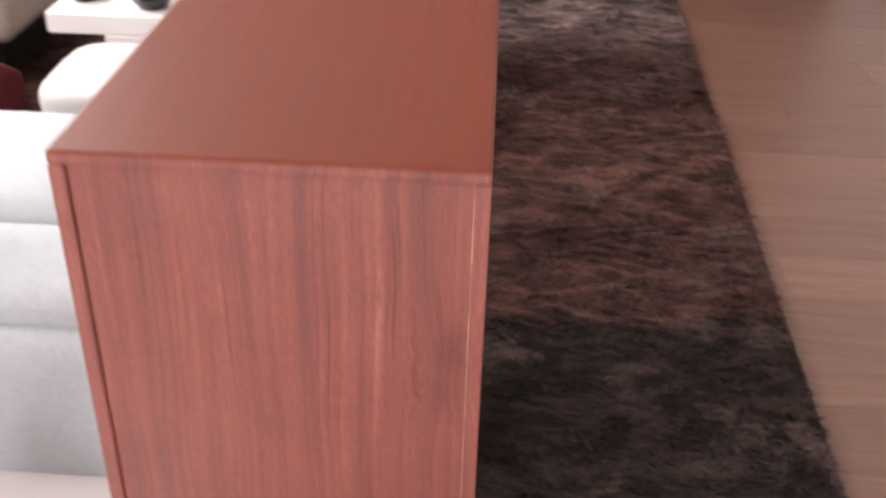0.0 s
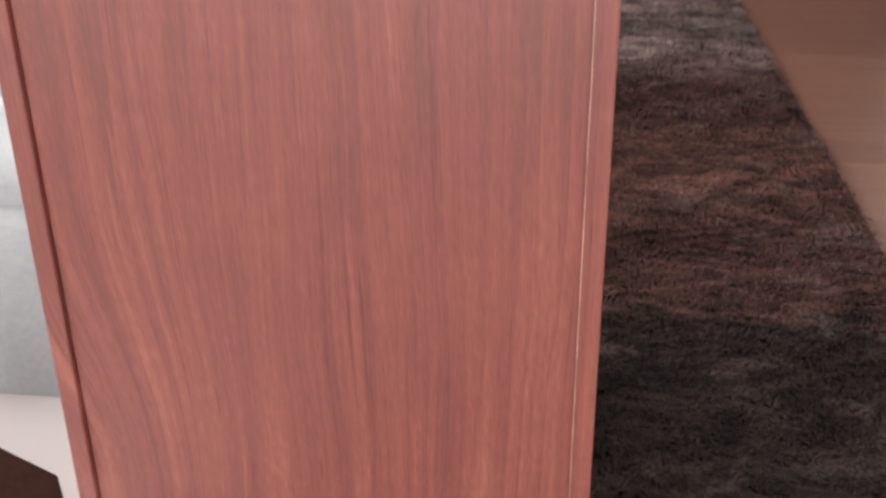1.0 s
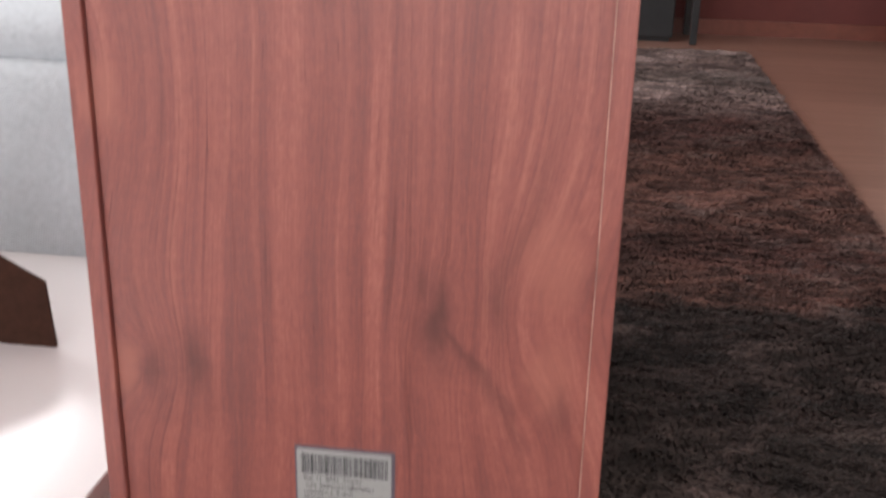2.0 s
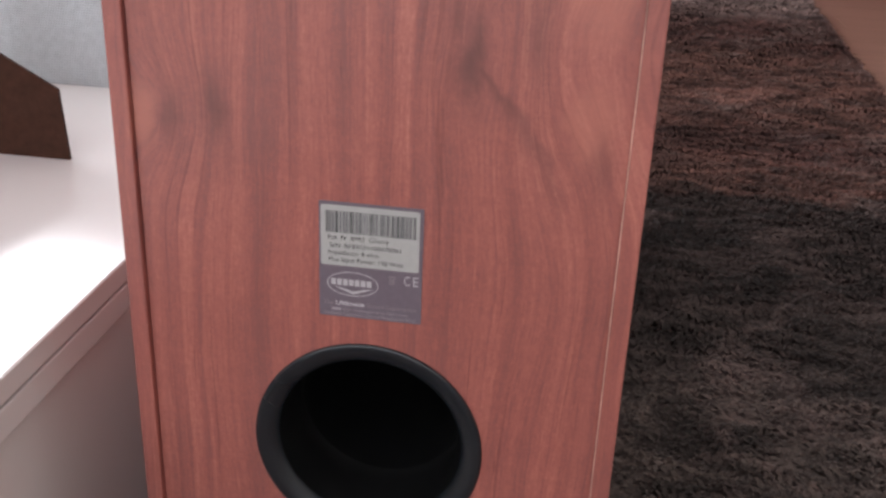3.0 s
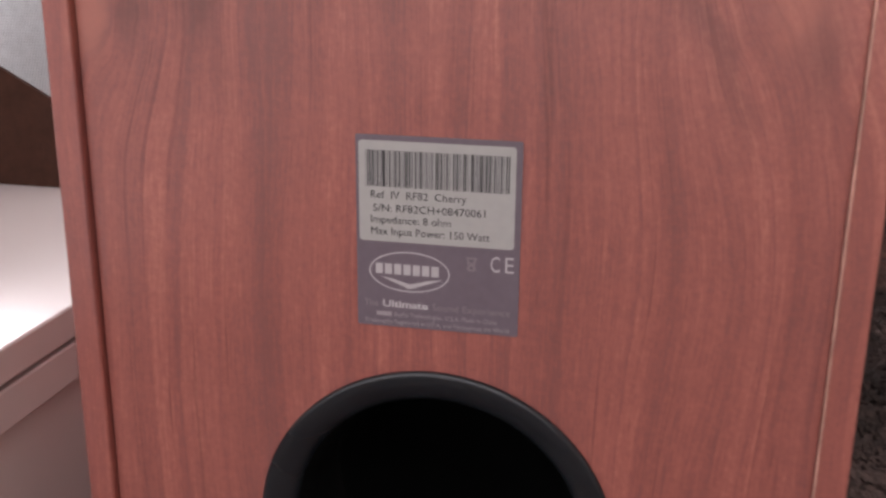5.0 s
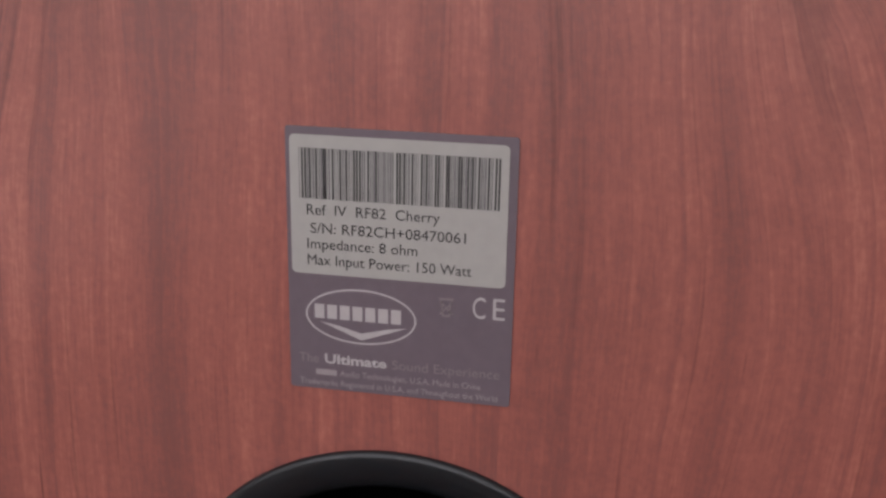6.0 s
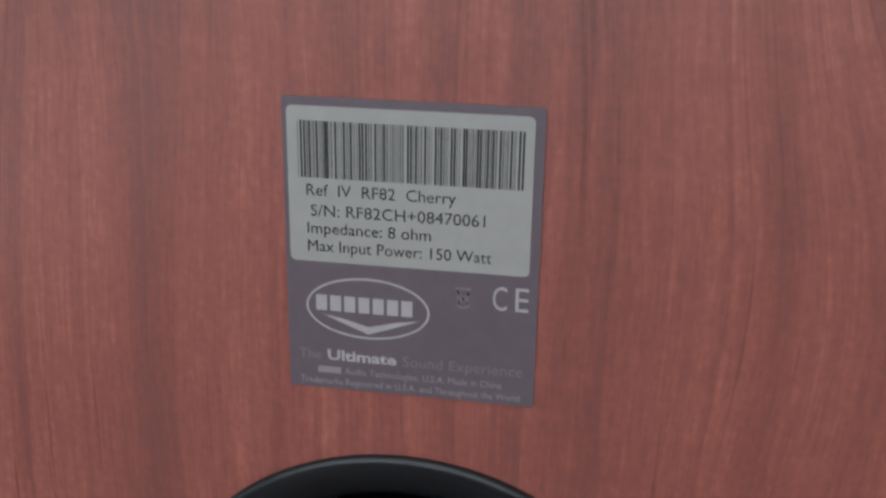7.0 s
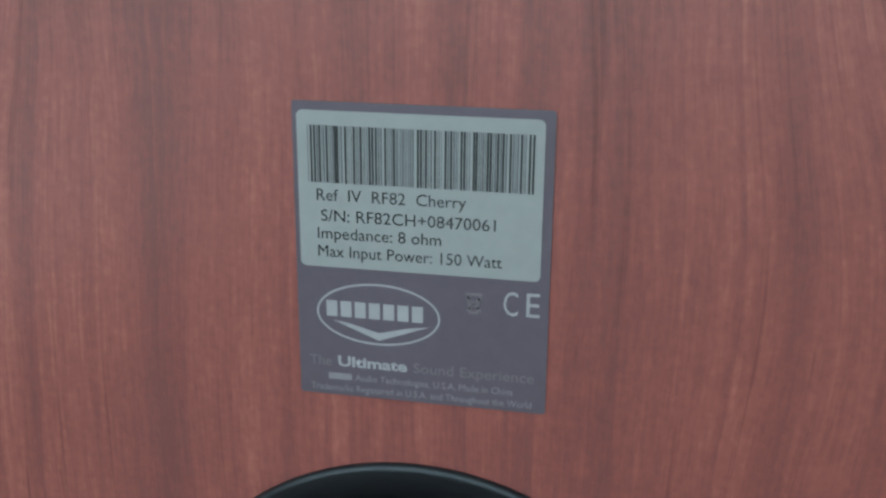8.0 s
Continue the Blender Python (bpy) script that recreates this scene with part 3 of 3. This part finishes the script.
    lettering("printed_line", "Sound Experience", 0.0029, -0.0013, -0.0220, 0.0224, M["print_dim"], root, y)
    # small print; a plain bar stands for the maker's name
    flat("small_print", ((-0.0177, -0.0247), (-0.0132, -0.0247), (-0.0132, -0.0234), (-0.0177, -0.0234)), y, M["print_small"], root)
    lettering("printed_line", "Audio Technologies, U.S.A. Made in China", 0.0019, -0.0125, -0.0247, 0.0298, M["print_small"], root, y)
    lettering("printed_line", "Trademarks Registered in U.S.A. and Throughout the World", 0.0019, -0.0212, -0.0270, 0.0420, M["print_small"], root, y)
    return root


sticker()


# ---- white side cabinet with a picture frame on it ----
def side_cabinet():
    root = thing("side_cabinet", "low white gloss side cabinet between sofa and loudspeaker", "cabinet")
    xr, xl, y0, y1, z = -0.168, -0.98, -0.62, 0.445, 0.405
    boxed("top_panel", (xl, y0, z - 0.0140), (xr, y1, z), M["lacquer"], root, 0.0012, "white gloss top panel")
    boxed("top_rail", (xl + 0.001, y0 + 0.001, z - 0.0325), (xr - 0.0008, y1 - 0.001, z - 0.0162), M["lacquer"], root, 0.0010, "white edge strip below the top")
    boxed("shadow_gap", (xl + 0.004, y0 + 0.004, z - 0.0162), (xr - 0.004, y1 - 0.004, z - 0.0140), M["joint"], root)
    boxed("side_panel", (xr - 0.022, y0 + 0.004, 0.03), (xr - 0.006, y1 - 0.004, z - 0.0327), M["lacquer"], root, 0.001)
    boxed("side_panel", (xl + 0.004, y0 + 0.004, 0.03), (xl + 0.020, y1 - 0.004, z - 0.0327), M["lacquer"], root, 0.001)
    boxed("back_panel", (xl + 0.020, y0 + 0.006, 0.03), (xr - 0.022, y0 + 0.018, z - 0.0327), M["lacquer"], root)
    boxed("front_panel", (xl + 0.020, y1 - 0.02, 0.03), (xr - 0.022, y1 - 0.004, z - 0.0327), M["lacquer"], root)
    for x in (xl + 0.05, xr - 0.06):
        for y in (y0 + 0.06, y1 - 0.06):
            boxed("leg", (x - 0.02, y - 0.02, -0.001), (x + 0.02, y + 0.02, 0.03), M["lacquer"], root)


side_cabinet()


def picture_frame():
    """A table frame seen from behind: a brown board strut that slants up to its back."""
    root = thing("picture_frame", "brown hardboard back strut of a standing picture frame", "picture frame", (-0.308, 0.259, 0.405))
    strut = [(0.031, 0.0005), (0.0275, 0.052), (-0.036, 0.087), (-0.115, 0.131), (-0.150, 0.131), (-0.150, 0.094), (-0.030, 0.0005)]
    ob = part("strut", prism(strut, -0.0015, 0.0015), M["board"], root, "flat brown hardboard strut")
    bm = bmesh.new()
    box(bm, (-0.168, -0.09, 0.0008), (-0.152, 0.09, 0.25), 0.002)
    part("frame", bm, M["board"], root)
    return root


picture_frame()


# ---- sofa ----
def cushion(name, a, b, parent, puff=0.02, bevel=0.03, label=""):
    """A padded block: rounded edges, faces swollen a little."""
    bm = bmesh.new()
    box(bm, a, b)
    bmesh.ops.subdivide_edges(bm, edges=bm.edges[:], cuts=9, use_grid_fill=True)
    c = [(a[i] + b[i]) / 2 for i in range(3)]
    hlf = [(b[i] - a[i]) / 2 for i in range(3)]
    for v in bm.verts:
        p = [(v.co[i] - c[i]) / hlf[i] for i in range(3)]
        q = []
        for i in range(3):
            lim = hlf[i] - bevel
            q.append(max(-lim, min(lim, v.co[i] - c[i])))
        d = Vector([v.co[i] - c[i] - q[i] for i in range(3)])
        if d.length > 1e-9:
            d = d.normalized() * bevel
        out = Vector(q) + d
        for i in range(3):
            j, k = (i + 1) % 3, (i + 2) % 3
            if abs(p[i]) > 0.999:
                out[i] += math.copysign(puff * (1 - p[j] ** 2) * (1 - p[k] ** 2), p[i])
        w = noise.noise(Vector(v.co) * 9.0) * 0.0025
        v.co = Vector(c) + out * (1 + w)
    ob = part(name, bm, M["sofa"], parent, label)
    return smooth(ob, 80)


def roll(name, p, q, bulge, xl, xr, parent, label=""):
    """A padded strip along x whose outer skin arches from p to q (y, z) and turns in at both seams and ends."""
    p, q = Vector(p), Vector(q)
    d = (q - p).normalized()
    nrm = Vector((-d.y, d.x))
    seg, cols = 18, 60
    bm = bmesh.new()
    grid = []
    for i in range(cols + 1):
        s = i / cols
        x = xl + (xr - xl) * s
        end = min(s, 1 - s) * (xr - xl)
        pull = 0.028 * max(0.0, 1 - end / 0.03) ** 2
        ring = []
        for k in range(seg + 1):
            u = k / seg
            arch = bulge * (1 - (2 * u - 1) ** 4)
            arch += 0.0022 * noise.noise(Vector((x * 7, u * 2 + p.x * 9, 3.1)))
            c = p.lerp(q, u) + nrm * (arch - pull - 0.012 * (u in (0.0, 1.0)))
            ring.append(bm.verts.new((x, c.x, c.y)))
        for k, u in enumerate((1.0, 0.5, 0.0)):
            c = p.lerp(q, u) - nrm * (0.05 if k != 1 else 0.06)
            ring.append(bm.verts.new((x, c.x, c.y)))
        grid.append(ring)
    m = len(grid[0])
    for a, b in zip(grid, grid[1:]):
        for k in range(m):
            bm.faces.new((a[k], a[(k + 1) % m], b[(k + 1) % m], b[k]))
    bm.faces.new(grid[0][::-1])
    bm.faces.new(grid[-1])
    bmesh.ops.recalc_face_normals(bm, faces=bm.faces)
    return smooth(part(name, bm, M["sofa"], parent, label), 60)


def sofa():
    root = thing("sofa", "pale grey-white fabric sofa behind the white cabinet", "sofa")
    xl, xr = -1.25, -0.165
    boxed("base", (xl, 0.50, 0.06), (xr - 0.02, 1.40, 0.30), M["sofa"], root, 0.02)
    # outer back and two padded rolls along its top, seamed against one another
    roll("back_face", (0.447, 0.372), (0.512, 0.576), 0.020, xl, xr, root, "grey woven outer back")
    roll("back_roll", (0.512, 0.580), (0.638, 0.642), 0.018, xl, xr, root, "padded roll along the back")
    roll("back_roll", (0.642, 0.645), (0.92, 0.662), 0.022, xl, xr, root, "padded roll along the back")
    boxed("back_core", (xl + 0.02, 0.52, 0.30), (xr - 0.02, 0.84, 0.56), M["sofa"], root, 0.02)
    cushion("seat_cushion", (xl + 0.02, 0.84, 0.30), (xr - 0.04, 1.38, 0.44), root, 0.02, 0.04)
    for x in (xl + 0.08, xr - 0.1):
        for y in (0.56, 1.32):
            boxed("leg", (x - 0.025, y - 0.025, 0.0), (x + 0.025, y + 0.025, 0.062), M["black"], root, 0.002)


sofa()


# ---- beyond the sofa ----
def coffee_table():
    root = thing("coffee_table", "low white coffee table with black ornaments", "table")
    boxed("tabletop", (-1.05, 2.09, 0.345), (-0.25, 2.75, 0.40), M["lacquer"], root, 0.003)
    boxed("under_shelf", (-0.90, 2.088, 0.322), (-0.36, 2.70, 0.344), M["lacquer"], root, 0.002)
    for x in (-0.86, -0.36):
        for y in (2.2, 2.64):
            boxed("leg", (x - 0.03, y - 0.03, 0.014), (x + 0.03, y + 0.03, 0.345), M["lacquer"], root, 0.002)


coffee_table()


def bowl(at, r, h):
    prof = [(0.001, 0), (r * 0.55, 0.0), (r * 0.85, h * 0.35), (r, h * 0.8), (r * 0.97, h), (r * 0.90, h), (r * 0.86, h * 0.75), (r * 0.5, h * 0.2), (0.001, h * 0.16)]
    bm = revolve(prof, 40)
    bmesh.ops.rotate(bm, verts=bm.verts, matrix=Matrix.Rotation(radians(90), 3, "X"))
    ob = part("bowl", bm, M["ceramic"])
    ob.location = at
    smooth(ob, 60)
    return tagged(ob, "small black glazed bowl on the white coffee table", "bowl", "bowls on the coffee table")


bowl((-0.985, 2.21, 0.40), 0.05, 0.045)
bowl((-0.79, 2.17, 0.40), 0.06, 0.055)


def pouf():
    """A padded tub: rounded square in plan, drawn in towards its foot, its top edge piped and soft."""
    root = thing("pouf", "rounded white leather pouf on the rug", "pouf")
    cx, cy, rx, ry, seg = -0.722, 1.77, 0.180, 0.17, 56
    rows = ((0.030, 0.70), (0.060, 0.74), (0.120, 0.82), (0.190, 0.91), (0.260, 0.975), (0.320, 1.0), (0.362, 1.0), (0.376, 0.985), (0.386, 0.95), (0.392, 0.88), (0.394, 0.70), (0.390, 0.45), (0.384, 0.20))
    bm = bmesh.new()
    rings = []
    for z, k in rows:
        ring = []
        for i in range(seg):
            a = 2 * math.pi * i / seg
            c, d = math.cos(a), math.sin(a)
            f = (abs(c) ** 5 + abs(d) ** 5) ** (-1 / 5) * k
            f *= 1 + 0.012 * noise.noise(Vector((c * 2.1, d * 2.1, z * 6)))
            ring.append(bm.verts.new((cx + rx * f * c, cy + ry * f * d, z)))
        rings.append(ring)
    for p, q in zip(rings, rings[1:]):
        for i in range(seg):
            j = (i + 1) % seg
            bm.faces.new((p[i], p[j], q[j], q[i]))
    bm.faces.new(rings[-1])
    bm.faces.new(rings[0][::-1])
    smooth(part("cover", bm, M["pouf"], root), 60)
    boxed("base", (cx - 0.13, cy - 0.12, 0.013), (cx + 0.13, cy + 0.12, 0.031), M["black"], root, 0.004)


pouf()


def armchair():
    root = thing("armchair", "beige cloth armchair on dark feet beside the coffee table", "armchair")
    boxed("seat", (-1.88, 2.47, 0.18), (-1.42, 3.3, 0.42), M["beige"], root, 0.04, "", 4)
    boxed("arm", (-1.5, 2.42, 0.17), (-1.32, 3.35, 0.56), M["beige"], root, 0.04, "", 4)
    boxed("arm", (-2.0, 2.42, 0.17), (-1.86, 3.35, 0.56), M["beige"], root, 0.04, "", 4)
    boxed("backrest", (-1.98, 3.28, 0.17), (-1.37, 3.5, 0.82), M["beige"], root, 0.05, "", 4)
    boxed("plinth", (-1.94, 2.56, 0.012), (-1.42, 3.42, 0.18), M["black"], root, 0.004)


armchair()


def red_cushion():
    bm = bmesh.new()
    box(bm, (-0.23, -0.2, 0.0), (0.23, 0.2, 0.26))
    bmesh.ops.subdivide_edges(bm, edges=bm.edges[:], cuts=7, use_grid_fill=True)
    for v in bm.verts:
        k = (1 - (v.co.x / 0.23) ** 2 * 0.35) * (1 - (v.co.y / 0.2) ** 2 * 0.35)
        v.co.z = v.co.z * k
    ob = part("floor_cushion", bm, M["red"])
    smooth(ob, 70)
    ob.location = (-1.50, 2.15, 0.014)
    return tagged(ob, "dark red cloth cushion lying on the rug", "cushion")


red_cushion()


def dining_chair():
    root = thing("dining_chair", "black wooden chair at the far end of the rug", "chair", (0.44, 4.86, 0))
    for x, y, h in ((-0.186, -0.20, 0.44), (0.186, -0.20, 0.44), (-0.186, 0.15, 0.92), (0.186, 0.15, 0.92)):
        bm = bmesh.new()
        box(bm, (x - 0.016, y - 0.016, 0.0), (x + 0.016, y + 0.016, h), 0.003)
        part("leg", bm, M["black"], root)
    boxed("seat", (-0.21, -0.22, 0.44), (0.21, 0.17, 0.475), M["black"], root, 0.008)
    for z in (0.6, 0.75, 0.87):
        boxed("back_rail", (-0.17, 0.142, z - 0.025), (0.17, 0.157, z + 0.025), M["black"], root, 0.003)


dining_chair()


def black_box(name, label, category, a, b):
    root = thing(name, label, category)
    boxed("body", (a[0], a[1], 0.02), b, M["black"], root, 0.004)
    boxed("plinth", (a[0] + 0.015, a[1] + 0.015, -0.001), (b[0] - 0.015, b[1] - 0.015, 0.02), M["black"], root)


black_box("subwoofer", "black box subwoofer standing under the chair", "loudspeaker", (0.30, 4.72), (0.535, 4.98, 0.34))
black_box("black_cabinet", "low black cabinet against the red wall", "cabinet", (1.60, 4.72), (1.78, 5.03, 0.55))


# ---- rug: a backing and its pile ----
RUG_X0, RUG_Y0, RUG_Y1 = -1.95, 0.43, 4.40


def rug_right(y):
    return 0.747 + 0.0244 * y


def rug():
    bm = bmesh.new()
    nx, ny = 60, 90
    grid = []
    for j in range(ny + 1):
        y = RUG_Y0 + (RUG_Y1 - RUG_Y0) * j / ny
        xr = rug_right(y)
        row = []
        for i in range(nx + 1):
            x = RUG_X0 + (xr - RUG_X0) * i / nx
            edge = min(i, nx - i, j, ny - j)
            z = 0.004 if edge == 0 else 0.012 + 0.004 * noise.noise(Vector((x * 9, y * 14, 0)))
            row.append(bm.verts.new((x, y, z)))
        grid.append(row)
    for j in range(ny):
        for i in range(nx):
            bm.faces.new((grid[j][i], grid[j][i + 1], grid[j + 1][i + 1], grid[j + 1][i]))
    lo = [grid[0][i] for i in range(nx + 1)] + [grid[j][nx] for j in range(1, ny + 1)] + [grid[ny][i] for i in range(nx - 1, -1, -1)] + [grid[j][0] for j in range(ny - 1, 0, -1)]
    down = [bm.verts.new((v.co.x, v.co.y, -0.001)) for v in lo]
    for k in range(len(lo)):
        j = (k + 1) % len(lo)
        bm.faces.new((lo[k], down[k], down[j], lo[j]))
    root = part("rug", bm, M["rug"])
    smooth(root, 80)
    tagged(root, "shaggy rug in charcoal, rust and brown bands on the floor", "rug")
    return root


def pile(parent):
    """Loose tufts, denser close by, leaning as trodden."""
    rng = np.random.default_rng(7)
    zones = ((0.0, 0.92, 0.43, 1.3, 60000), (0.0, 0.92, 1.3, 2.4, 50000), (0.0, 0.92, 2.4, 4.40, 40000), (-1.9, -0.6, 1.0, 3.2, 14000))
    P = []
    for xa, xb, ya, yb, count in zones:
        P.append(np.column_stack([rng.uniform(xa, xb, count), rng.uniform(ya, yb, count)]))
    P = np.concatenate(P)
    P = P[P[:, 0] < 0.735 + 0.0244 * P[:, 1] - np.abs(rng.normal(0, 0.006, len(P)))]
    n = len(P)
    swirl = np.sin(P[:, 0] * 11 + 3 * np.sin(P[:, 1] * 5)) + np.cos(P[:, 1] * 9 + 2 * np.sin(P[:, 0] * 7))
    ang = rng.normal(0, 0.75, n) + swirl * 0.8 - 0.3
    far = 1 + 0.5 * np.clip(P[:, 1] - 1.2, 0, 2)
    ln = rng.uniform(0.012, 0.026, n) * (0.8 + 0.2 * far)
    wd = rng.uniform(0.0014, 0.0030, n) * far
    lift = rng.uniform(0.004, 0.010, n) + 0.004 * np.sin(P[:, 0] * 47 + 5 * np.sin(P[:, 1] * 23)) * np.sin(P[:, 1] * 61)
    dx, dy = np.cos(ang), np.sin(ang)
    px, py = -dy, dx
    base = np.column_stack([P, np.full(n, 0.010)])
    side = np.column_stack([px * wd, py * wd, np.zeros(n)])
    mid = base + np.column_stack([dx * ln * 0.5, dy * ln * 0.5, lift])
    tip = base + np.column_stack([dx * ln, dy * ln, lift * 0.75])
    V = np.stack([base - side, base + side, mid + side, mid - side, tip], 1).reshape(-1, 3)
    k = np.arange(n)[:, None] * 5
    quads = (k + np.array([0, 1, 2, 3])).tolist()
    tris = (k + np.array([3, 2, 4])).tolist()
    me = bpy.data.meshes.new("shag")
    me.from_pydata(V.tolist(), [], quads + tris)
    me.materials.append(M["rug"])
    ob = new("shag", me)
    ob.parent = parent
    return tagged(ob, "matted wool tufts", kind="stuff")


carpet = rug()
pile(carpet)


# ---- floorboards: planks laid across the room ----
def planks(parent):
    wide, long, gap = 0.19, 1.38, 0.0007
    meshes = {}

    def plank_mesh(ln, wd):
        key = (round(ln, 3), round(wd, 3))
        if key not in meshes:
            bm = bmesh.new()
            box(bm, (0, 0, -0.0055), (ln - gap, wd - gap, 0.0), 0.0004, 1)
            me = bpy.data.meshes.new("plank")
            bm.to_mesh(me)
            bm.free()
            me.materials.append(M["plank"])
            meshes[key] = me
        return meshes[key]
    y, r = Y0, 0
    while y < Y1 - 0.02:
        wd = min(wide, Y1 - y)
        x = X0 - (r * 0.37 % 1.0) * long
        while x < X1 - 0.02:
            a, e = max(x, X0), min(x + long, X1)
            if e - a > 0.03:
                ob = new("plank", plank_mesh(e - a, wd))
                ob.parent = parent
                ob.location = (a, y, 0)
            x += long
        y += wide
        r += 1


planks(floor)
